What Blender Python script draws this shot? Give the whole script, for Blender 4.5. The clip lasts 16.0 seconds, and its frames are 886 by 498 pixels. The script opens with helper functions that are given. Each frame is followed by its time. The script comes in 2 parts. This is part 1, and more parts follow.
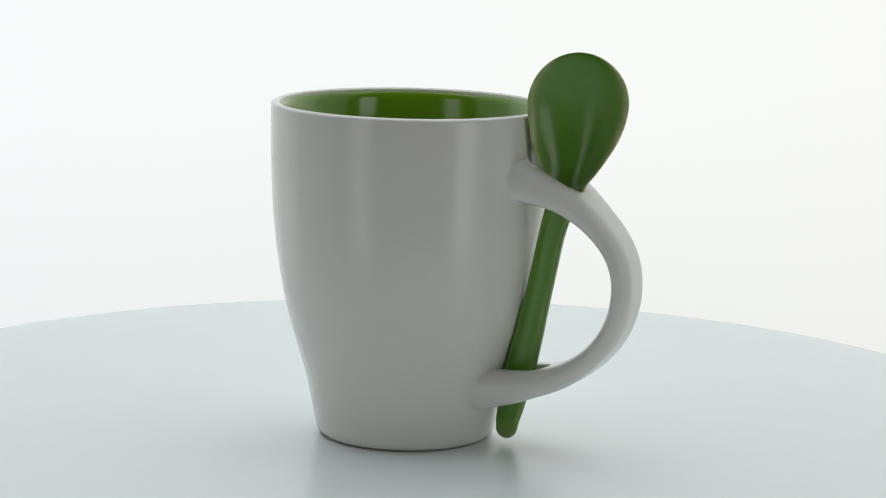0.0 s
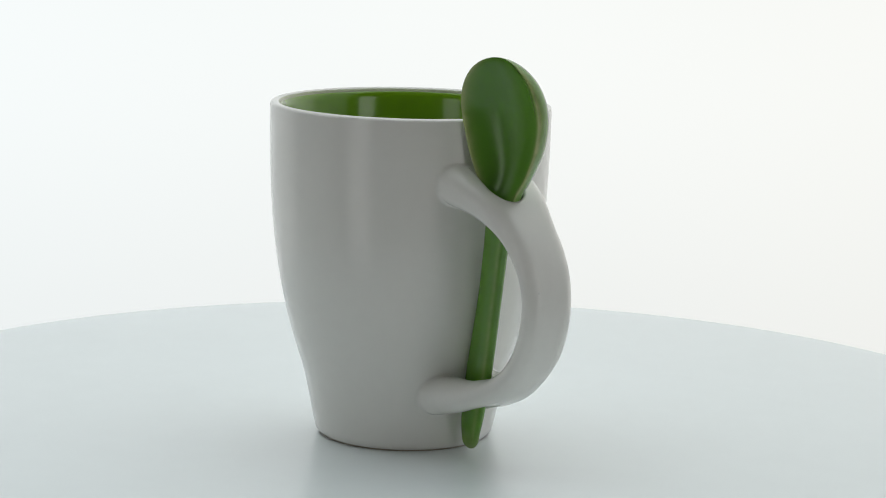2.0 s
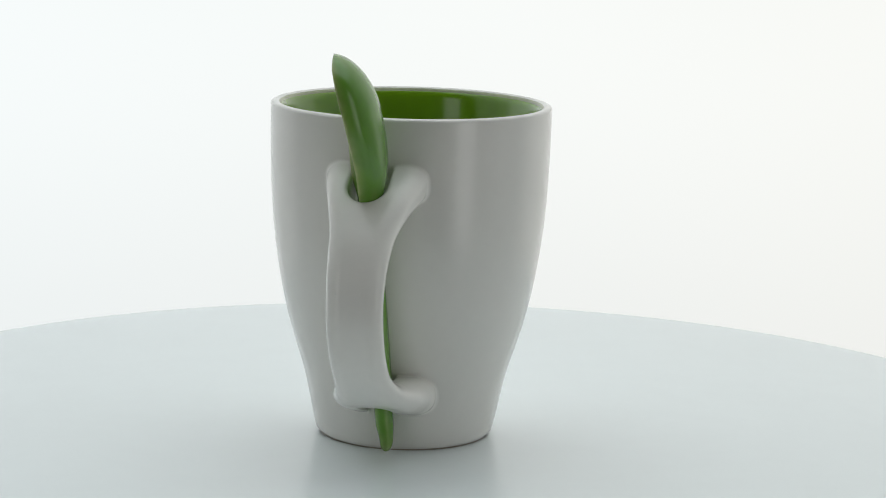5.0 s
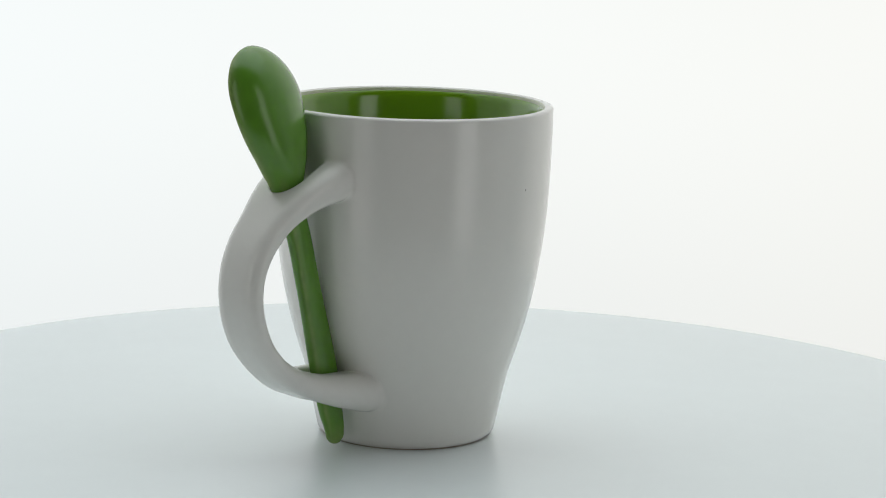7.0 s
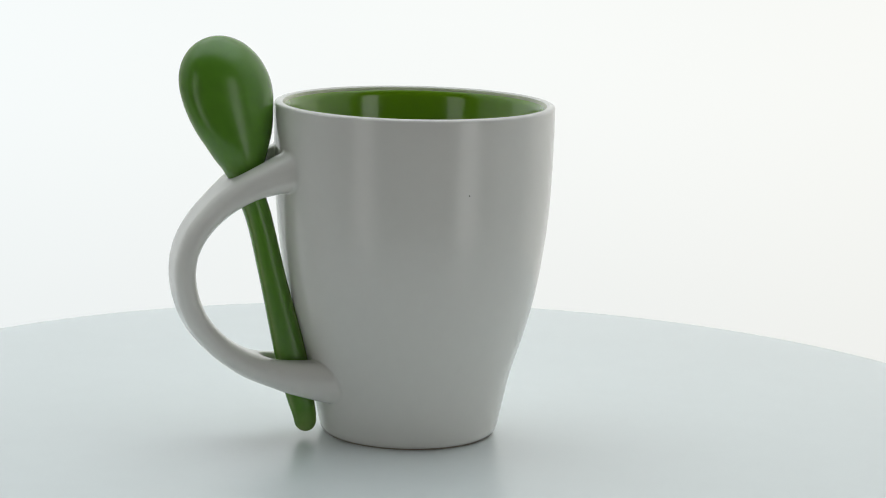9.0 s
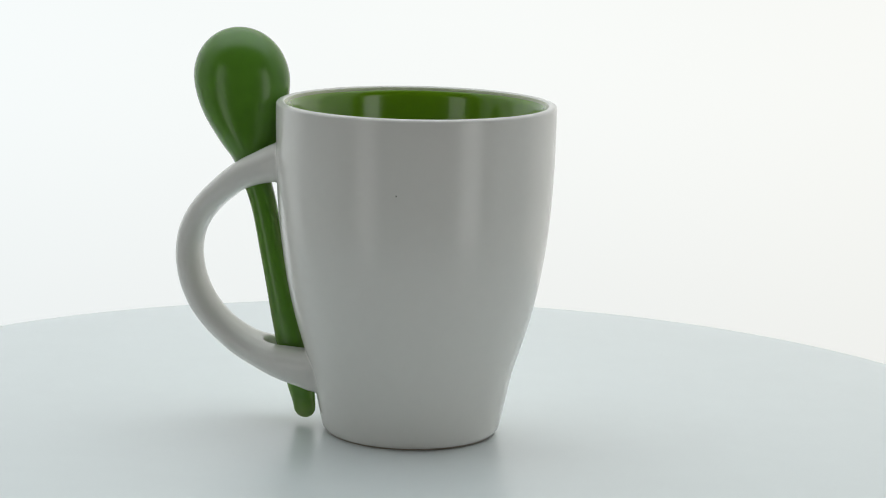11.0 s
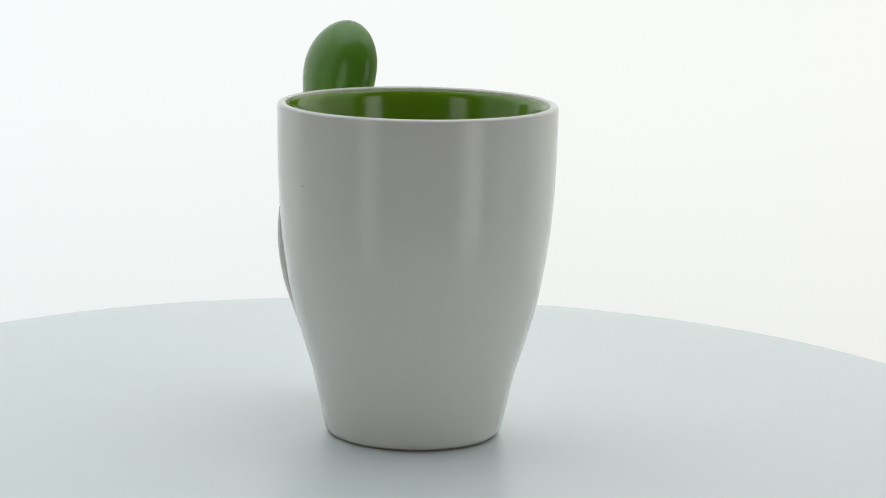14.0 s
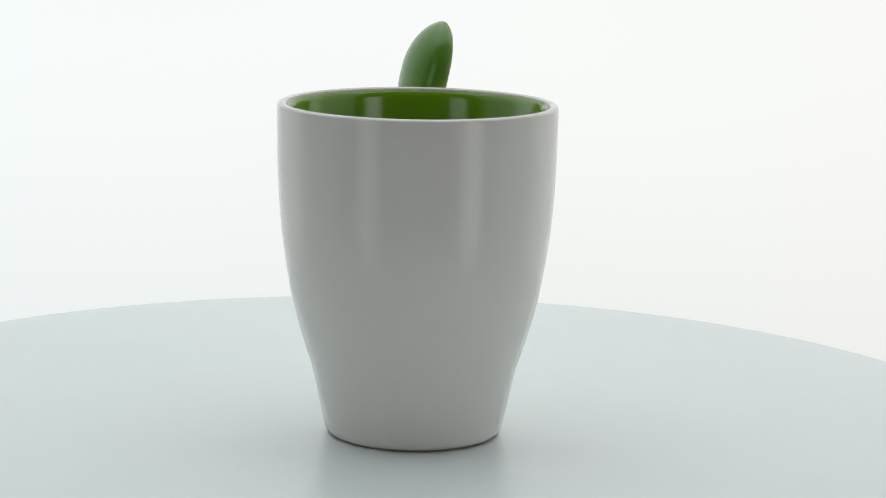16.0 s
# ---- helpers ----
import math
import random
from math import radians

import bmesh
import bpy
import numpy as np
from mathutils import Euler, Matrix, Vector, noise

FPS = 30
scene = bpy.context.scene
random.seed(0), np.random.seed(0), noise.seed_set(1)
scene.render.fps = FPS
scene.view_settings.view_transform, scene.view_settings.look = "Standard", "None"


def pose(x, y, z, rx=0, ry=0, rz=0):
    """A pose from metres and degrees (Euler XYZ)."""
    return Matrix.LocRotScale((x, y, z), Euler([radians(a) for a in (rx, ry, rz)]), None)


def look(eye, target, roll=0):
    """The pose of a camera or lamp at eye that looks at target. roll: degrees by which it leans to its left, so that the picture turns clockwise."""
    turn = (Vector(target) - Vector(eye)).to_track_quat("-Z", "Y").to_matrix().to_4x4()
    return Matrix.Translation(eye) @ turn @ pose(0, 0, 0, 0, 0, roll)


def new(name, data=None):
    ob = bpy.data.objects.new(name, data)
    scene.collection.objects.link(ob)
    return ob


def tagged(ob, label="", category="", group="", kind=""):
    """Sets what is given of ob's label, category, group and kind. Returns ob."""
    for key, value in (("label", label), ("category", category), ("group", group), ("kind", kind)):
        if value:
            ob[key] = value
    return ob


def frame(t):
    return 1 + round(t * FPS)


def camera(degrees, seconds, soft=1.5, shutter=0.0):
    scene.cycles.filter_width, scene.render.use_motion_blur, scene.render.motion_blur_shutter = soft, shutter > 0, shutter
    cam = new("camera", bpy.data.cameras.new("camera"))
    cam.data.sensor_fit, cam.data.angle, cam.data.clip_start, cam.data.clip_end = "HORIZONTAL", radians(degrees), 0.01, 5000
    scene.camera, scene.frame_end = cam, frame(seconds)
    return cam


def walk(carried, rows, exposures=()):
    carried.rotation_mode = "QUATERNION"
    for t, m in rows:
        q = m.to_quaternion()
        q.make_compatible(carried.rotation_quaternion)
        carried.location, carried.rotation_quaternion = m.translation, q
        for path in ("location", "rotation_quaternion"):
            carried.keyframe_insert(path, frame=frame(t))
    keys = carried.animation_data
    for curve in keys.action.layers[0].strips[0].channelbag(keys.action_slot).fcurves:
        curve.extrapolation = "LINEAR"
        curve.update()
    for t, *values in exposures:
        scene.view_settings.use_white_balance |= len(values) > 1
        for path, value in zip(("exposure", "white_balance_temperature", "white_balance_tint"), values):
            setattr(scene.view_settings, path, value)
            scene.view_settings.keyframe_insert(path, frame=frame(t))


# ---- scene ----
# A mug with its spoon on a slowly turning white platter, before a lit white backdrop. Metres.
SECONDS = 16.0

# ---- camera: stands still on its tripod ----
cam = camera(20.470, SECONDS, soft=1.1)
CAM = pose(0, -0.7253, 0.1870, 0, 0, -0.741) @ pose(0, 0, 0, -10.227) @ pose(0, 0, 0, 0, -1.287) @ pose(0, 0, 0, 90)
walk(cam, [(0.0, CAM), (SECONDS, CAM)])

# ---- the turning of the platter ----
PHASE, RATE = -2.819, 15.104          # degrees, degrees a second (clockwise from above)
WOBBLE = pose(0, 0, 0, -0.293) @ pose(0, 0, 0, 0, -0.330)
DISC_X, DISC_Y, DISC_R = 0.00125, 0.00693, 0.2018
MUG_SEAT = (pose(-0.00093, -0.00120, 0.0002) @ pose(0, 0, 0, 0.034) @ pose(0, 0, 0, 0, 0.430)
            @ pose(0, 0, 0, 0, 0, -23.0))


def turned(t):
    return pose(0, 0, 0, 0, 0, PHASE - RATE * t) @ WOBBLE


# ---- world and lights ----
world = bpy.data.worlds.new("studio")
scene.world = world
world.use_nodes = True
world.node_tree.nodes["Background"].inputs["Color"].default_value = (0.9, 0.95, 1.0, 1)
world.node_tree.nodes["Background"].inputs["Strength"].default_value = 0.02


def softbox(name, eye, target, width, height, power, colour=(1, 1, 1)):
    data = bpy.data.lights.new(name, "AREA")
    data.shape, data.size, data.size_y, data.energy, data.color = "RECTANGLE", width, height, power, colour
    ob = new(name, data)
    ob.matrix_world = look(eye, target)
    return ob


# two tall strip boxes before the mug, to either side of the camera, and a broad box overhead
softbox("softbox_left", (-0.74, -0.86, 0.20), (0, 0, 0.20), 0.32, 1.4, 1.5, (1.0, 0.99, 0.97))
softbox("softbox_right", (0.80, -0.80, 0.20), (0, 0, 0.20), 0.32, 1.4, 2.1, (1.0, 0.99, 0.97))
softbox("softbox_top", (0, 0.43, 1.60), (0, 0.03, 0), 2.5, 1.7, 19.4, (0.90, 0.99, 1.0))
scene.view_settings.exposure = 0.0


# ---- materials ----
def material(name, colour, rough, metal=0.0, vary=0.04, grain=60.0, spots=12.0, bump=0.0, bump_scale=400.0, coat=0.0, coat_rough=0.08):
    m = bpy.data.materials.new(name)
    m.use_nodes = True
    n, l = m.node_tree.nodes, m.node_tree.links
    b = n["Principled BSDF"]
    co = n.new("ShaderNodeTexCoord")
    fine, broad = n.new("ShaderNodeTexNoise"), n.new("ShaderNodeTexNoise")
    for tex, scale, detail in ((fine, grain, 4), (broad, spots, 2)):
        tex.inputs["Scale"].default_value, tex.inputs["Detail"].default_value = scale, detail
        l.new(co.outputs["Object"], tex.inputs["Vector"])
    add = n.new("ShaderNodeMath")
    add.operation = "ADD"
    l.new(fine.outputs["Fac"], add.inputs[0])
    l.new(broad.outputs["Fac"], add.inputs[1])
    tone = n.new("ShaderNodeMapRange")
    tone.inputs["From Min"].default_value, tone.inputs["From Max"].default_value = 0.6, 1.4
    tone.inputs["To Min"].default_value, tone.inputs["To Max"].default_value = 1 - vary, 1 + vary
    l.new(add.outputs[0], tone.inputs["Value"])
    mul = n.new("ShaderNodeVectorMath")
    mul.operation = "SCALE"
    mul.inputs[0].default_value = colour
    l.new(tone.outputs[0], mul.inputs["Scale"])
    l.new(mul.outputs[0], b.inputs["Base Color"])
    gloss = n.new("ShaderNodeMapRange")
    gloss.inputs["To Min"].default_value, gloss.inputs["To Max"].default_value = rough * 0.9, rough * 1.1
    l.new(broad.outputs["Fac"], gloss.inputs["Value"])
    l.new(gloss.outputs[0], b.inputs["Roughness"])
    b.inputs["Metallic"].default_value = metal
    b.inputs["Coat Weight"].default_value, b.inputs["Coat Roughness"].default_value = coat, coat_rough
    if bump:
        tex, bn = n.new("ShaderNodeTexNoise"), n.new("ShaderNodeBump")
        tex.inputs["Scale"].default_value, tex.inputs["Detail"].default_value = bump_scale, 3
        l.new(co.outputs["Object"], tex.inputs["Vector"])
        l.new(tex.outputs["Fac"], bn.inputs["Height"])
        bn.inputs["Strength"].default_value, bn.inputs["Distance"].default_value = bump, 0.0003
        l.new(bn.outputs[0], b.inputs["Normal"])
    return m


WHITE_GLAZE = material("white_glaze", (0.766, 0.752, 0.713), 0.175, vary=0.012, grain=300, spots=25, bump=0.09, bump_scale=110)
HANDLE_GLAZE = material("white_glaze_over_seams", (0.766, 0.752, 0.713), 0.165, vary=0.015, grain=300, spots=25, bump=0.35, bump_scale=120)
GREEN_INSIDE = material("green_inside_glaze", (0.152, 0.306, 0.009), 0.16, vary=0.06, grain=200, spots=40, bump=0.04, bump_scale=120, coat=0.3, coat_rough=0.09)
THIN_GLAZE = material("thin_green_glaze", (0.44, 0.46, 0.31), 0.2, vary=0.2, grain=500, spots=60)
GREEN_SPOON = material("green_spoon_glaze", (0.098, 0.248, 0.021), 0.24, vary=0.08, grain=220, spots=50, bump=0.07, bump_scale=130, coat=0.08, coat_rough=0.12)
RAW_CLAY = material("raw_clay", (0.36, 0.30, 0.24), 0.8, vary=0.1, grain=900, spots=90)
SPECK = material("speck", (0.04, 0.035, 0.03), 0.5)
BLEMISH = material("blemish", (0.66, 0.66, 0.63), 0.3)
PLATTER = material("platter_white", (0.805, 0.856, 0.868), 0.25, vary=0.012, grain=90, spots=9, bump=0.03, bump_scale=500)
EDGE_TAPE = material("platter_edge", (0.80, 0.83, 0.84), 0.5, vary=0.02)
WALL = material("studio_wall", (0.150, 0.141, 0.127), 0.9, vary=0.06, grain=20, spots=1.5)
FILL_BOARD = material("white_board", (0.90, 0.90, 0.90), 0.6, vary=0.015, grain=40, spots=3)
FLOOR = material("studio_floor", (0.25, 0.25, 0.24), 0.7, vary=0.08, grain=30, spots=2)


def thin_over_edges(m, colour):
    """The glaze breaks to a paler tone where it has run thin over an edge."""
    n, l = m.node_tree.nodes, m.node_tree.links
    b = n["Principled BSDF"]
    base = b.inputs["Base Color"].links[0].from_socket
    thin, co, patch, level, mix = (n.new("ShaderNodeAttribute"), n.new("ShaderNodeTexCoord"), n.new("ShaderNodeTexNoise"),
                                   n.new("ShaderNodeMapRange"), n.new("ShaderNodeMix"))
    thin.attribute_name = "thin_glaze"
    patch.inputs["Scale"].default_value, patch.inputs["Detail"].default_value = 260, 3
    l.new(co.outputs["Object"], patch.inputs["Vector"])
    level.inputs["From Min"].default_value, level.inputs["From Max"].default_value = 0.3, 0.7
    level.inputs["To Min"].default_value, level.inputs["To Max"].default_value = 0.55, 1.0
    l.new(patch.outputs["Fac"], level.inputs["Value"])
    amount = n.new("ShaderNodeMath")
    amount.operation = "MULTIPLY"
    l.new(thin.outputs["Fac"], amount.inputs[0])
    l.new(level.outputs[0], amount.inputs[1])
    mix.data_type = "RGBA"
    l.new(amount.outputs[0], mix.inputs["Factor"])
    l.new(base, mix.inputs["A"])
    mix.inputs["B"].default_value = (*colour, 1)
    l.new(mix.outputs["Result"], b.inputs["Base Color"])


thin_over_edges(GREEN_SPOON, (0.46, 0.49, 0.22))


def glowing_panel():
    m = bpy.data.materials.new("glowing_backdrop")
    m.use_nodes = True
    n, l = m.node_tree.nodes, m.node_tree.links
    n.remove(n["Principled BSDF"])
    # emission stands in for the light on the screen; no lamps stand behind
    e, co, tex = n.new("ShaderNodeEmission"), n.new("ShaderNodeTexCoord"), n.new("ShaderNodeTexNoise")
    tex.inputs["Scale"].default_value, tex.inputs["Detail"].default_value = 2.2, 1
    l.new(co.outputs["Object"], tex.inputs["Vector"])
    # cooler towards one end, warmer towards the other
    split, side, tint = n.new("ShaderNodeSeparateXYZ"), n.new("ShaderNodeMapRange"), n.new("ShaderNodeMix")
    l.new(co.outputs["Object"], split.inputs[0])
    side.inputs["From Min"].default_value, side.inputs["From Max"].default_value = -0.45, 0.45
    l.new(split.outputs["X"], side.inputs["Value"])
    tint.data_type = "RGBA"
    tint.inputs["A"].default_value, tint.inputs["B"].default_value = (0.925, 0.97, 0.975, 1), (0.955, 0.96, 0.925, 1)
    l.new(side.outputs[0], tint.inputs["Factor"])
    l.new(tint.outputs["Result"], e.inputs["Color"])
    # the light's fall-off is painted into the glow: dimmer towards the foot
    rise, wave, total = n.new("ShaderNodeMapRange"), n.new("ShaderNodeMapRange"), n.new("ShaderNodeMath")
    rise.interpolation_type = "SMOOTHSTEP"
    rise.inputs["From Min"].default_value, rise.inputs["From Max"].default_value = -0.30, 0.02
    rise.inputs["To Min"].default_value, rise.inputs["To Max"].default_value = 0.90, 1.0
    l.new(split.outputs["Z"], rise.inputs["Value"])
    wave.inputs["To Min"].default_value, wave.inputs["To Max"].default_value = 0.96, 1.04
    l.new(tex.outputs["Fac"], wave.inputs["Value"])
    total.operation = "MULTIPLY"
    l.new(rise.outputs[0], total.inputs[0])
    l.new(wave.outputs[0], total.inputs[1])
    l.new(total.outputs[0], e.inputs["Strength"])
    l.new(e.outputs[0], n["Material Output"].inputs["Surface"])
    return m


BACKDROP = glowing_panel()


# ---- mesh helpers ----
def finish(bm, name, mat, parent=None, label="", smooth=True):
    me = bpy.data.meshes.new(name)
    bm.normal_update()
    bm.to_mesh(me)
    bm.free()
    me.materials.append(mat)
    if smooth:
        me.polygons.foreach_set("use_smooth", [True] * len(me.polygons))
    ob = new(name, me)
    ob.parent = parent
    return tagged(ob, label)


def part(name, bm, mat, parent, label=""):
    return finish(bm, name, mat, parent, label)


def mesh_part(name, verts, faces, mat, parent, label=""):
    me = bpy.data.meshes.new(name)
    me.from_pydata([tuple(v) for v in verts], [], [tuple(f) for f in faces])
    me.validate()
    me.materials.append(mat)
    me.polygons.foreach_set("use_smooth", [True] * len(me.polygons))
    ob = new(name, me)
    ob.parent = parent
    return tagged(ob, label)


def curve_through(xs, ys):
    """A smooth curve (monotone cubic) through the points, as a function of an array."""
    xs, ys = np.array(xs, float), np.array(ys, float)
    h, dy = np.diff(xs), np.diff(ys)
    s = dy / h
    m = np.empty_like(xs)
    m[0], m[-1] = s[0], s[-1]
    for i in range(1, len(xs) - 1):
        m[i] = 0 if s[i - 1] * s[i] <= 0 else 3 * (h[i - 1] + h[i]) / ((2 * h[i] + h[i - 1]) / s[i - 1] + (h[i] + 2 * h[i - 1]) / s[i])

    def at(x):
        x = np.clip(np.asarray(x, float), xs[0], xs[-1])
        i = np.clip(np.searchsorted(xs, x) - 1, 0, len(xs) - 2)
        t = (x - xs[i]) / h[i]
        return ((2 * t**3 - 3 * t**2 + 1) * ys[i] + (t**3 - 2 * t**2 + t) * h[i] * m[i]
                + (-2 * t**3 + 3 * t**2) * ys[i + 1] + (t**3 - t**2) * h[i] * m[i + 1])
    return at


def lathe(profile, around=160, close_low=False):
    """A bmesh turned about z from (radius, height) pairs."""
    bm = bmesh.new()
    rings = []
    for r, z in profile:
        if r < 1e-7:
            rings.append([bm.verts.new((0, 0, z))] * around)
        else:
            rings.append([bm.verts.new((r * math.cos(2 * math.pi * k / around), r * math.sin(2 * math.pi * k / around), z)) for k in range(around)])
    for a, b in zip(rings, rings[1:]):
        for k in range(around):
            q = [a[k], a[(k + 1) % around], b[(k + 1) % around], b[k]]
            q = [v for i, v in enumerate(q) if v not in q[:i]]
            if len(q) > 2:
                bm.faces.new(q)
    bmesh.ops.recalc_face_normals(bm, faces=bm.faces)
    return bm


def surface_of(field, low, high, step):
    """The surface field = 0 inside a box, as vertices and quads that face outwards (a surface net)."""
    low, high = np.array(low), np.array(high)
    n = np.ceil((high - low) / step).astype(int) + 1
    axes = [low[i] + step * np.arange(n[i]) for i in range(3)]
    g = np.stack(np.meshgrid(*axes, indexing="ij"), -1)
    f = field(g.reshape(-1, 3)).reshape(n)
    cells = n - 1
    total, count = np.zeros((*cells, 3)), np.zeros(cells)
    corners = [(a, b, c) for a in (0, 1) for b in (0, 1) for c in (0, 1)]

    def block(arr, c):
        return arr[c[0]:c[0] + cells[0], c[1]:c[1] + cells[1], c[2]:c[2] + cells[2]]
    for c in corners:
        for ax in range(3):
            if c[ax]:
                continue
            e = list(c)
            e[ax] = 1
            fa, fb = block(f, c), block(f, e)
            cross = (fa < 0) != (fb < 0)
            t = np.where(cross, fa / np.where(cross, fa - fb, 1), 0)
            pa, pb = block(g, c), block(g, e)
            total += np.where(cross[..., None], pa + (pb - pa) * t[..., None], 0)
            count += cross
    used = count > 0
    index = np.full(cells, -1)
    index[used] = np.arange(used.sum())
    v = total[used] / count[used][:, None]
    for _ in range(3):
        h = step * 0.05
        f0 = field(v)
        grad = np.stack([(field(v + h * e) - field(v - h * e)) / (2 * h) for e in np.eye(3)], -1)
        v = v - np.clip(f0 / np.maximum((grad**2).sum(-1), 0.2), -step, step)[:, None] * grad
    quads = []
    for ax in range(3):
        u, w = (ax + 1) % 3, (ax + 2) % 3
        a = [slice(1, -1)] * 3
        a[ax] = slice(0, -1)
        b = list(a)
        b[ax] = slice(1, None)
        fa, fb = f[tuple(a)], f[tuple(b)]
        where = np.argwhere((fa < 0) != (fb < 0))
        inside = (fa < 0)[tuple(where.T)]
        base = where.copy()
        base[:, u] += 1
        base[:, w] += 1
        ring = []
        for du, dw in ((-1, -1), (0, -1), (0, 0), (-1, 0)):
            c = base.copy()
            c[:, u] += du
            c[:, w] += dw
            ring.append(index[tuple(c.T)])
        q = np.stack(ring, -1)
        q[~inside] = q[~inside][:, ::-1]
        quads.append(q)
    return v, np.concatenate(quads)


def smooth_min(a, b, k):
    h = np.maximum(k - np.abs(a - b), 0) / k
    return np.minimum(a, b) - h * h * k / 4


# ---- the studio: floor, walls, ceiling, backdrop, pedestal ----
def box(name, low, high, mat, label):
    bm = bmesh.new()
    bmesh.ops.create_cube(bm, size=1)
    for v in bm.verts:
        v.co = Vector([low[i] if v.co[i] < 0 else high[i] for i in range(3)])
    return tagged(finish(bm, name, mat, None, label, smooth=False), kind="structure")


box("floor", (-2.6, -2.6, -1.0), (2.6, 2.6, -0.9), FLOOR, "plain grey studio floor")
box("ceiling", (-2.6, -2.6, 2.0), (2.6, 2.6, 2.1), WALL, "plain grey studio ceiling")
box("wall_south", (-2.6, -2.6, -0.9), (2.6, -2.5, 2.0), WALL, "plain grey studio wall")
box("wall_north", (-2.6, 2.5, -0.9), (2.6, 2.6, 2.0), WALL, "plain grey studio wall")
box("wall_west", (-2.6, -2.5, -0.9), (-2.5, 2.5, 2.0), WALL, "plain grey studio wall")
box("wall_east", (2.5, -2.5, -0.9), (2.6, 2.5, 2.0), WALL, "plain grey studio wall")


def backdrop():
    """A white screen that curves round the back of the platter; its own glow stands in for back light."""
    bm = bmesh.new()
    steps, radius = 48, 1.15
    rows = []
    for z in (-0.75, -0.2, 0.4, 1.0, 1.6):
        rows.append([bm.verts.new((radius * math.sin(a), radius * math.cos(a), z)) for a in np.linspace(radians(-74), radians(74), steps)])
    for a, b in zip(rows, rows[1:]):
        for k in range(steps - 1):
            bm.faces.new((a[k], a[k + 1], b[k + 1], b[k]))
    bmesh.ops.solidify(bm, geom=bm.faces[:], thickness=0.004)
    ob = finish(bm, "backdrop", BACKDROP, None, "bright seamless white studio backdrop, its back light put in as glow")
    return tagged(ob, kind="structure")


backdrop()
# boards out of view, added to throw light on the mug's flanks
for name, x in (("fill_board_west", -1.135), ("fill_board_east", 1.110)):
    box(name, (x, -0.50, -0.75), (x + 0.025, 0.30, 1.6), FILL_BOARD, "unseen white reflector board added to brighten the mug's sides")
pedestal = finish(lathe([(0, -0.9), (0.09, -0.9), (0.09, -0.0165), (0, -0.0165)], 48), "pedestal", FLOOR, None, "plain grey pedestal under the platter", smooth=False)
tagged(pedestal, kind="structure")


# ---- the platter ----
def make_platter():
    top = new("turntable")
    tagged(top, "round matte white turntable platter turning slowly", "turntable")
    edge = [(0, 0), (DISC_R * 0.5, 0), (DISC_R - 0.0012, 0)]
    edge += [(DISC_R - 0.0012 + 0.0012 * math.sin(a), -0.0012 + 0.0012 * math.cos(a)) for a in np.linspace(0.2, math.pi / 2, 6)]
    plate = part("platter", lathe(edge + [(DISC_R, -0.004), (DISC_R - 0.001, -0.0045)], 320), PLATTER, top)
    rim = part("rim", lathe([(DISC_R - 0.001, -0.0045), (DISC_R - 0.0005, -0.009), (DISC_R - 0.003, -0.0115), (0, -0.0115)], 320), EDGE_TAPE, top)
    for ob in (plate, rim):
        ob.location = (DISC_X, DISC_Y, 0)
    return top


# ---- the mug ----
OUTSIDE = curve_through(
    (0, 0.0021, 0.0065, 0.0109, 0.0153, 0.0197, 0.0284, 0.0372, 0.0458, 0.0545, 0.0631, 0.0717, 0.0802, 0.0887, 0.0972, 0.100),
    (0.02635, 0.02690, 0.02790, 0.02880, 0.02972, 0.03080, 0.03352, 0.03600, 0.0379, 0.0393, 0.0404, 0.0411, 0.0415, 0.0417, 0.0418, 0.0418))
TOP = 0.1001
LIP = 0.0014
WALL_THICK = curve_through((0.0, 0.060, 0.080, 0.088, 0.093, 0.097, 0.1003), (0.0070, 0.0069, 0.0067, 0.0060, 0.0051, 0.0041, 0.0030))


def mug_outline():
    prof = [(0.0, 0.0016), (0.0225, 0.0016), (0.0232, 0.0004), (0.0240, 0.0), (0.0252, 0.0), (0.0259, 0.0005)]
    prof += [(float(OUTSIDE(z)), float(z)) for z in np.linspace(0.0014, TOP - LIP * 0.65 - 0.0006, 70)]
    r, rise = float(OUTSIDE(TOP)) - LIP, LIP * 0.65
    prof += [(r + LIP * math.cos(a), TOP - rise + rise * math.sin(a)) for a in np.linspace(0.0, math.pi * 0.62, 16)]
    r, z = prof[-1]
    prof += [(r - 0.0003, z - 0.00012), (r - 0.00055, z - 0.00026)]
    return prof, prof[-1]


# the handle: a broad band in a C, forked at both ends, so that the spoon passes through two slots
SPINE = ((0.030, 0.0842), (0.040, 0.0811), (0.0515, 0.0770), (0.0591, 0.0716), (0.0656, 0.0652), (0.0695, 0.0583), (0.0705, 0.0512),
         (0.0694, 0.0435), (0.0660, 0.0356), (0.0598, 0.0287), (0.0515, 0.0230), (0.0409, 0.0199), (0.029, 0.0179))


def spine_points():
    d = [0.0]
    for a, b in zip(SPINE, SPINE[1:]):
        d.append(d[-1] + math.dist(a, b))
    s = np.linspace(0, d[-1], 160)
    return np.stack([np.interp(s, d, [p[0] for p in SPINE]), np.interp(s, d, [p[1] for p in SPINE])], -1), s / d[-1]


def smoothed(points):
    p = points.copy()
    for _ in range(40):
        p[1:-1] = 0.25 * p[:-2] + 0.5 * p[1:-1] + 0.25 * p[2:]
    return p


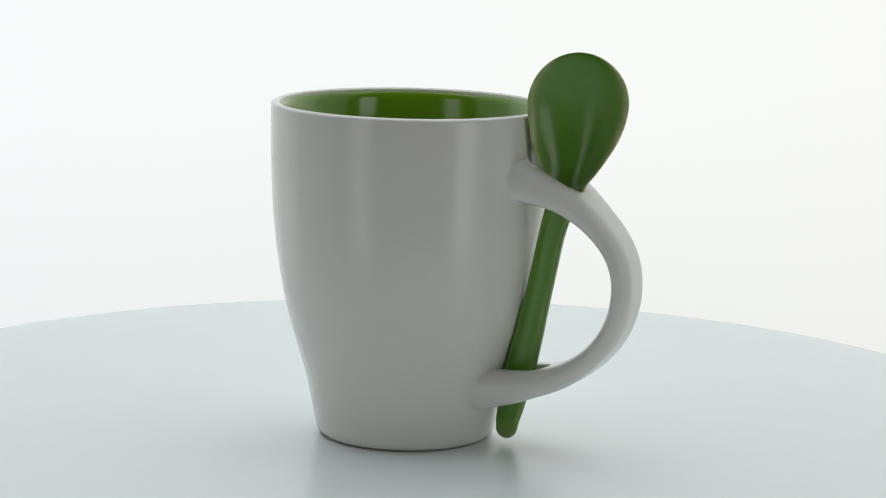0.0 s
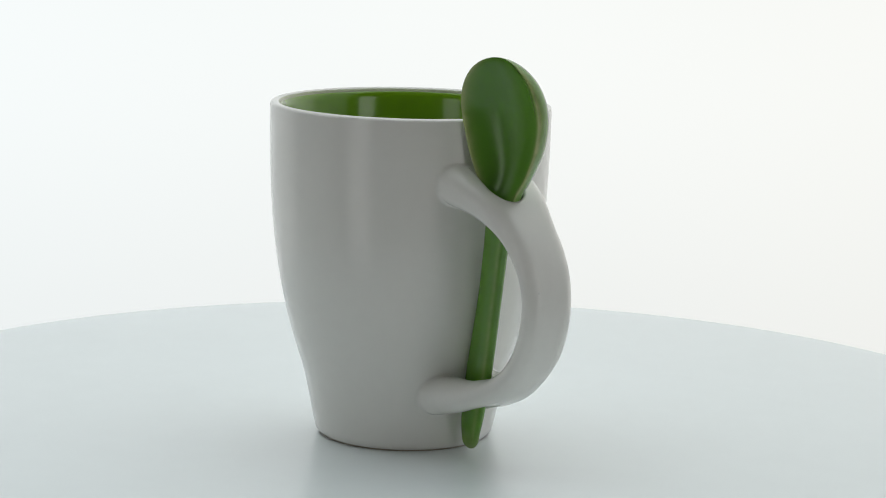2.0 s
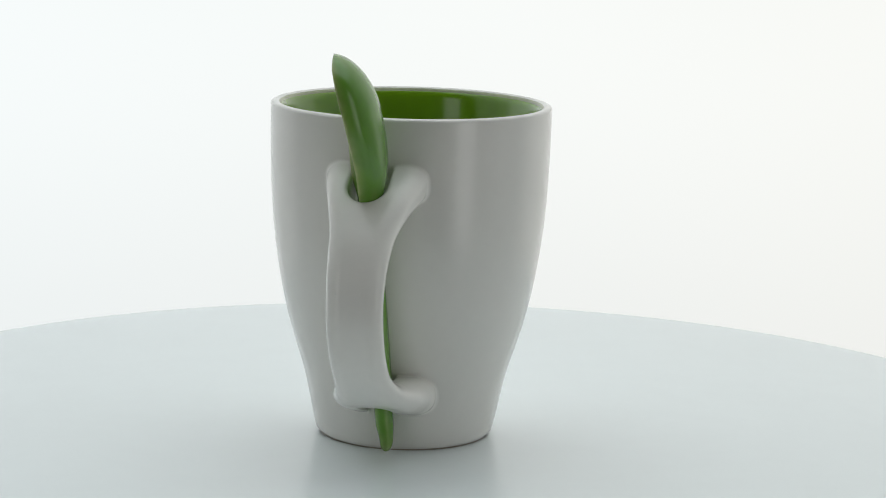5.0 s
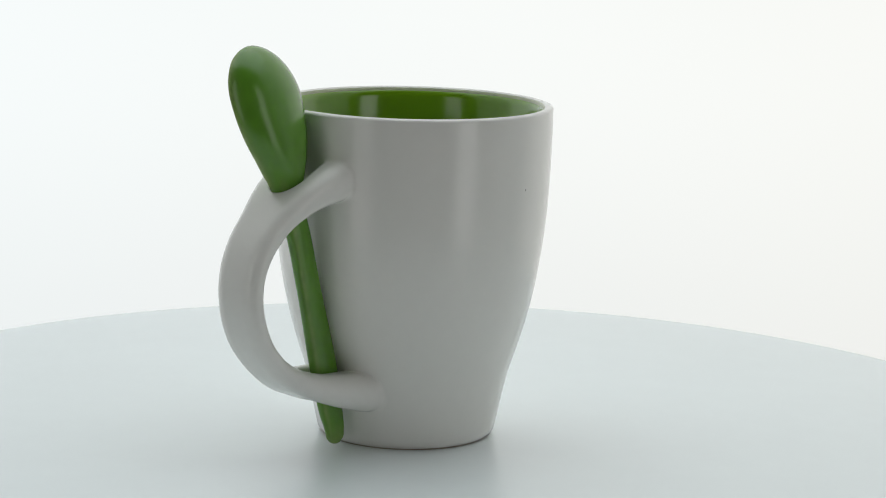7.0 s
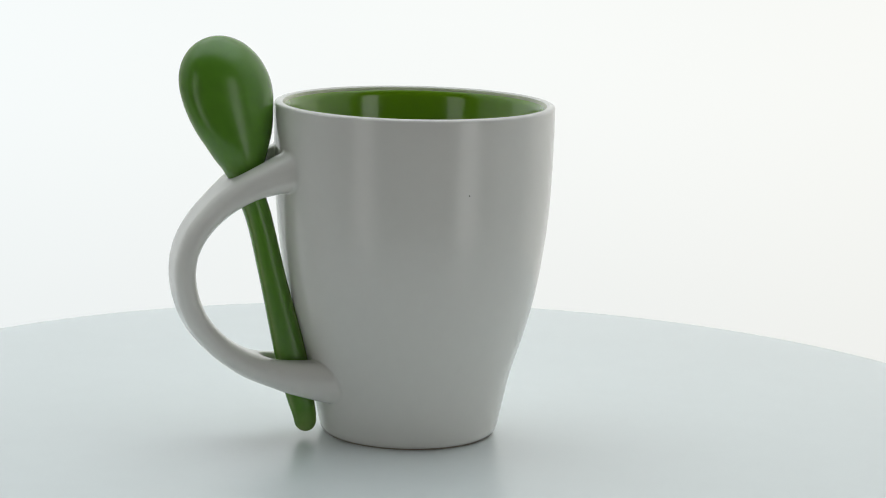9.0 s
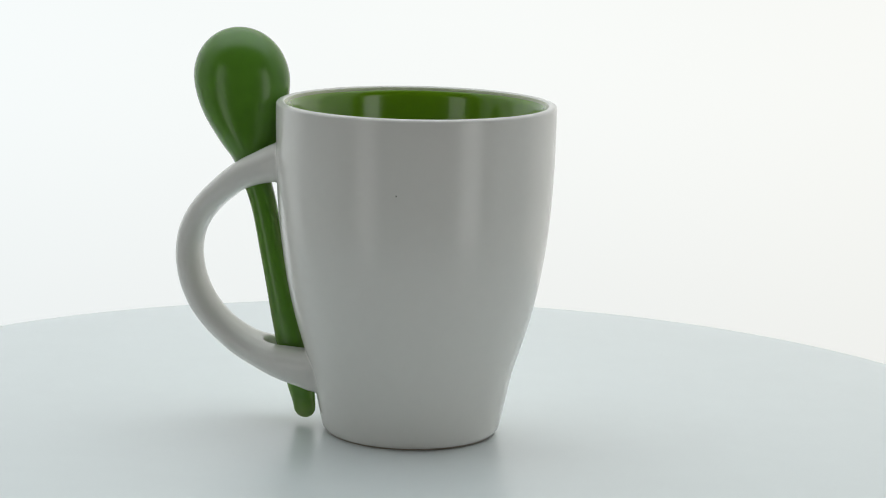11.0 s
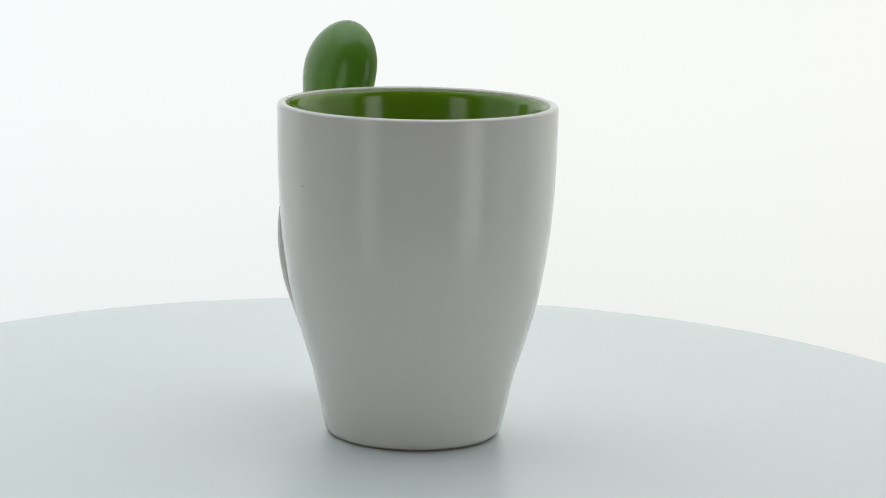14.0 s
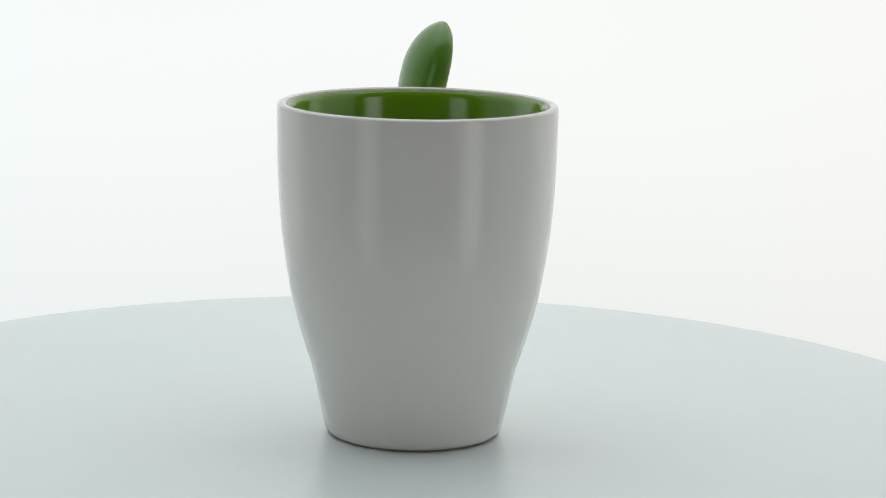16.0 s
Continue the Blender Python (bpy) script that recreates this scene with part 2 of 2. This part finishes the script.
SPINE_XZ, SPINE_S = spine_points()
SPINE_XZ = smoothed(SPINE_XZ)
HALF_THICK = curve_through((0, 0.10, 0.16, 0.3, 0.5, 0.7, 0.85, 0.92, 1), (0.0062, 0.0057, 0.0048, 0.0037, 0.0034, 0.0034, 0.0039, 0.0049, 0.0060))
HALF_WIDE = curve_through((0, 0.12, 0.22, 0.32, 0.5, 0.68, 0.8, 0.9, 1), (0.0156, 0.0141, 0.0113, 0.0090, 0.0080, 0.0080, 0.0097, 0.0131, 0.0142))
SHIFT = curve_through((0, 0.3, 0.6, 1), (-0.0018, -0.0007, -0.0003, 0.0006))


def band_field(v):
    xz = v[:, (0, 2)]
    best, at = np.full(len(v), 9.0), np.zeros(len(v), int)
    for i, p in enumerate(SPINE_XZ):
        d = (xz[:, 0] - p[0]) ** 2 + (xz[:, 1] - p[1]) ** 2
        m = d < best
        best[m], at[m] = d[m], i
    i = np.clip(at, 1, len(SPINE_XZ) - 2)
    tan = SPINE_XZ[i + 1] - SPINE_XZ[i - 1]
    tan /= np.linalg.norm(tan, axis=1)[:, None]
    rel = xz - SPINE_XZ[i]
    along = (rel * tan).sum(1)
    s = SPINE_S[i] + along / 0.118
    n = rel[:, 0] * tan[:, 1] - rel[:, 1] * tan[:, 0]
    y = v[:, 1] - SHIFT(s)
    # the broad edges fall away towards the mug; round at the forked ends
    fork = np.clip((np.abs(s - 0.5) - 0.3) / 0.15, 0, 1)
    rad = np.minimum(np.where(n < 0, 0.0036, 0.0033) + 0.0019 * fork, HALF_THICK(s) - 0.0001)
    side = rad + np.where(n > 0, 0.0040, 0.0016) * (1 - fork) + 0.0008 * fork
    qa = np.abs(n) / rad - (HALF_THICK(s) / rad - 1)
    qb = np.abs(y) / side - (HALF_WIDE(s) / side - 1)
    return rad * (np.where((qa > 0) & (qb > 0), np.hypot(qa, qb), np.maximum(qa, qb)) - 1)


def slot_field(v, reach, half, middle):
    """An upright slot from the body out to x = reach, with a round end."""
    x = np.maximum(v[:, 0] - (reach - half), 0)
    return np.hypot(x, v[:, 1] - middle) - half


def handle_field(v):
    f = band_field(v)
    upper = np.maximum(slot_field(v, 0.0557, 0.0054, -0.0018), 0.052 - v[:, 2])
    lower = np.maximum(slot_field(v, 0.0464, 0.0043, -0.0004), v[:, 2] - 0.042)
    for s, soft in ((upper, 0.0014), (lower, 0.0011)):
        f = -smooth_min(-f, s, soft)
    return f


def body_field(v):
    return (np.hypot(v[:, 0], v[:, 1]) - OUTSIDE(v[:, 2])) * 0.96 + 0.00003


BLEND = 0.0009


def make_handle(parent):
    def whole(v):
        return smooth_min(handle_field(v), body_field(v), BLEND)
    v, q = surface_of(whole, (0.022, -0.0215, 0.004), (0.077, 0.0205, 0.0935), 0.0005)
    a, b = handle_field(v), body_field(v)
    edge = np.minimum(v - np.array((0.022, -0.0215, 0.004)), np.array((0.077, 0.0205, 0.0935)) - v).min(1)
    keep = (edge > 0.001) & (b > -0.002)
    q = q[keep[q].all(1) & (a < BLEND)[q].any(1)]
    used = np.unique(q)
    renum = np.full(len(v), -1)
    renum[used] = np.arange(len(used))
    return mesh_part("handle", v[used], renum[q], HANDLE_GLAZE, parent)


def dot(name, place, normal, size, mat, parent, label=""):
    """A small flat-domed fleck on a surface."""
    bm = bmesh.new()
    bmesh.ops.create_uvsphere(bm, u_segments=12, v_segments=6, radius=size)
    turn = Vector(normal).to_track_quat("Z", "Y").to_matrix().to_4x4()
    bmesh.ops.transform(bm, matrix=Matrix.Translation(place) @ turn @ Matrix.Diagonal((1, 1.3, 0.25, 1)), verts=bm.verts)
    return part(name, bm, mat, parent, label)


def make_mug():
    top = new("coffee_mug")
    tagged(top, "white ceramic mug with glossy green inside and forked handle", "mug")
    prof, (ri, zi) = mug_outline()
    part("body", lathe(prof, 200), WHITE_GLAZE, top)
    edge = [(ri, zi), (ri - 0.0002, zi - 0.00016), (ri - 0.00036, zi - 0.00036), (ri - 0.00062, zi - 0.00085)]
    part("glaze_edge", lathe(edge, 200), THIN_GLAZE, top, "thin pale edge of the green glaze")
    ri, zi = edge[-1]
    inner = [(ri, zi)]
    inner += [(float(OUTSIDE(z) - WALL_THICK(z)), float(z)) for z in np.linspace(zi - 0.0006, 0.012, 60)]
    r = inner[-1][0]
    inner += [(r - 0.006 + 0.006 * math.cos(a), 0.0115 - 0.006 * math.sin(a)) for a in np.linspace(0.1, math.pi / 2, 8)]
    inner += [(0.01, 0.0053), (0, 0.0052)]
    part("inside", lathe(inner, 200), GREEN_INSIDE, top, "glossy grass-green glazed inside")
    part("foot_ring", lathe([(0.0238, 0.0004), (0.0241, -0.0001), (0.0254, -0.0001), (0.0258, 0.0004)], 120), RAW_CLAY, top, "unglazed clay foot ring")
    make_handle(top)
    a = radians(94.6)
    r = float(OUTSIDE(0.0782))
    dot("speck", (r * math.cos(a), r * math.sin(a), 0.0782), (math.cos(a), math.sin(a), 0), 0.00021, SPECK, top, "tiny dark fleck in the glaze")
    line = np.stack([np.linspace(0.066, 0.080, 400), np.full(400, -0.0052), np.full(400, 0.0555)], -1)
    x = float(line[np.argmin(np.abs(handle_field(line))), 0])
    dot("blemish", (x, -0.0052, 0.0555), (0.93, -0.36, 0), 0.00028, BLEMISH, top, "faint grey blemish in the glaze")
    return top


# ---- the spoon ----
Z_KEYS = (0.0015, 0.005, 0.011, 0.025, 0.050, 0.067, 0.076, 0.082, 0.090, 0.098, 0.104, 0.112, 0.120)
MID_X = curve_through(Z_KEYS, (0.0328, 0.0330, 0.0343, 0.0375, 0.0434, 0.0474, 0.0506, 0.0524, 0.0540, 0.0554, 0.0561, 0.0570, 0.0577))
MID_Y = curve_through(Z_KEYS, (0.0016, 0.0015, 0.0011, 0.0007, -0.0003, -0.0016, -0.0029, -0.0041, -0.0055, -0.0067, -0.0076, -0.0091, -0.0106))
WIDE = curve_through((0.005, 0.011, 0.018, 0.025, 0.050, 0.062, 0.070, 0.076, 0.080, 0.084, 0.088, 0.092, 0.096, 0.100, 0.1025, 0.104),
                     (0.0034, 0.0041, 0.0046, 0.0048, 0.0040, 0.0039, 0.0042, 0.0047, 0.0057, 0.0080, 0.0101, 0.0120, 0.0133, 0.0142, 0.01453, 0.0146))
BACK = curve_through((0.005, 0.011, 0.050, 0.068, 0.078, 0.084, 0.090, 0.097, 0.1015, 0.104),
                     (0.0020, 0.0026, 0.0028, 0.0036, 0.0060, 0.0083, 0.0099, 0.0105, 0.0104, 0.0102))
FRONT = curve_through((0.005, 0.011, 0.050, 0.070, 0.076, 0.080, 0.084, 0.090, 0.104),
                      (-0.0018, -0.0025, -0.0026, -0.0024, -0.0020, -0.0012, -0.0005, 0.0, 0.0))
HOLLOW = curve_through((0.0755, 0.079, 0.082, 0.086, 0.092, 0.098, 0.104), (0.0, 0.0012, 0.0024, 0.0036, 0.0046, 0.0050, 0.0051))
RIM = curve_through((0.074, 0.092, 0.100, 0.110, 0.120), (0.0006, 0.0006, 0.0003, -0.0003, -0.0004))
LIP_FROM = 0.86                        # the lip takes the outer part of the bowl's half width
TWIST = curve_through((0, 0.06, 0.076, 0.084, 0.094, 0.12), (0, 3, 14, 18, 14.5, 11.5))
BOWL_TOP, TIP = 0.1193, 0.0015


def spoon_ring(z, around=112):
    if z > 0.104:
        shrink = math.sqrt(max(0.0, 1 - ((z - 0.104) / (BOWL_TOP - 0.104)) ** 2))
        w = 0.0146 * shrink
    elif z < 0.005:
        shrink = math.sqrt(max(0.0, 1 - ((0.005 - z) / (0.005 - TIP)) ** 2))
        w = 0.0034 * shrink
    else:
        shrink, w = 1.0, float(WIDE(z))
    back, front, hollow = float(BACK(z)), float(FRONT(z)), float(HOLLOW(z))
    if z > 0.104:
        back, front, hollow = 0.0102 * shrink ** 1.1, 0.0, hollow * shrink ** 1.2
    elif z < 0.005:
        back, front = back * shrink, front * shrink
    ca, sa = math.cos(radians(float(TWIST(z)))), math.sin(radians(float(TWIST(z))))
    # the stem is squarer than the bowl
    square = min(1.0, max(0.0, (z - 0.062) / 0.02, (0.026 - z) / 0.021))
    in_bowl = min(1.0, hollow / 0.003)
    rim = float(RIM(z)) * in_bowl * (w / 0.0146)
    ring, thin = [], []
    for k in range(around):
        u = 2 * math.pi * k / around
        c, s = math.cos(u), math.sin(u)
        if s >= 0:
            y = rim + (back - rim) * s ** (0.80 + 0.17 * square)
        else:
            y = rim + front * (-s) ** (0.75 + 0.10 * square) + hollow * max(0.0, 1 - (c / LIP_FROM) ** 2)
            y -= 0.0008 * math.sin(math.pi * min(1, -s / 0.51)) * in_bowl
        x = w * math.copysign(abs(c) ** (0.90 + 0.10 * square), c)
        ring.append((float(MID_X(z)) + x * ca - y * sa, float(MID_Y(z)) + x * sa + y * ca, z))
        lip = math.exp(-((s + 0.24) / 0.25) ** 2) * in_bowl
        corner = 0.3 * math.exp(-((abs(s) - 0.55) / 0.18) ** 2) * (1 - in_bowl)
        foot = 0.4 * max(0.0, 1 - (z - TIP) / 0.007)
        thin.append(min(1.0, max(lip, corner, foot)))
    return ring, thin


def spoon_piece(levels, cap_low, cap_high):
    bm = bmesh.new()
    layer = bm.verts.layers.float.new("thin_glaze")
    rings = []
    for z in levels:
        places, thin = spoon_ring(z)
        rings.append([bm.verts.new(co) for co in places])
        for v, amount in zip(rings[-1], thin):
            v[layer] = amount
    n = len(rings[0])
    for a, b in zip(rings, rings[1:]):
        for k in range(n):
            bm.faces.new((a[k], a[(k + 1) % n], b[(k + 1) % n], b[k]))
    for ring, want in ((rings[0], cap_low), (rings[-1], cap_high)):
        if want:
            bm.faces.new(ring)
    bmesh.ops.recalc_face_normals(bm, faces=bm.faces)
    return bm


def make_spoon():
    top = new("ceramic_spoon")
    tagged(top, "glossy green ceramic spoon standing through the mug's handle slots", "spoon")
    low = [0.005 - (0.005 - TIP) * math.cos(a) for a in np.linspace(0.06, math.pi / 2, 14)]
    stem = low + list(np.linspace(0.005, 0.074, 60))[1:]
    bowl = list(np.linspace(0.074, 0.104, 44)) + [0.104 + (BOWL_TOP - 0.104) * math.sin(a) for a in np.linspace(0, math.pi / 2 - 0.03, 40)][1:]
    part("stem", spoon_piece(stem, True, False), GREEN_SPOON, top)
    part("bowl", spoon_piece(bowl, False, True), GREEN_SPOON, top)
    return top


turntable = make_platter()
mug = make_mug()
spoon = make_spoon()


# ---- what moves ----
def motions():
    times = [0.5 * k for k in range(33)]
    walk(turntable, [(t, turned(t)) for t in times])
    walk(mug, [(t, turned(t) @ MUG_SEAT) for t in times])
    walk(spoon, [(t, turned(t) @ MUG_SEAT) for t in times])


motions()
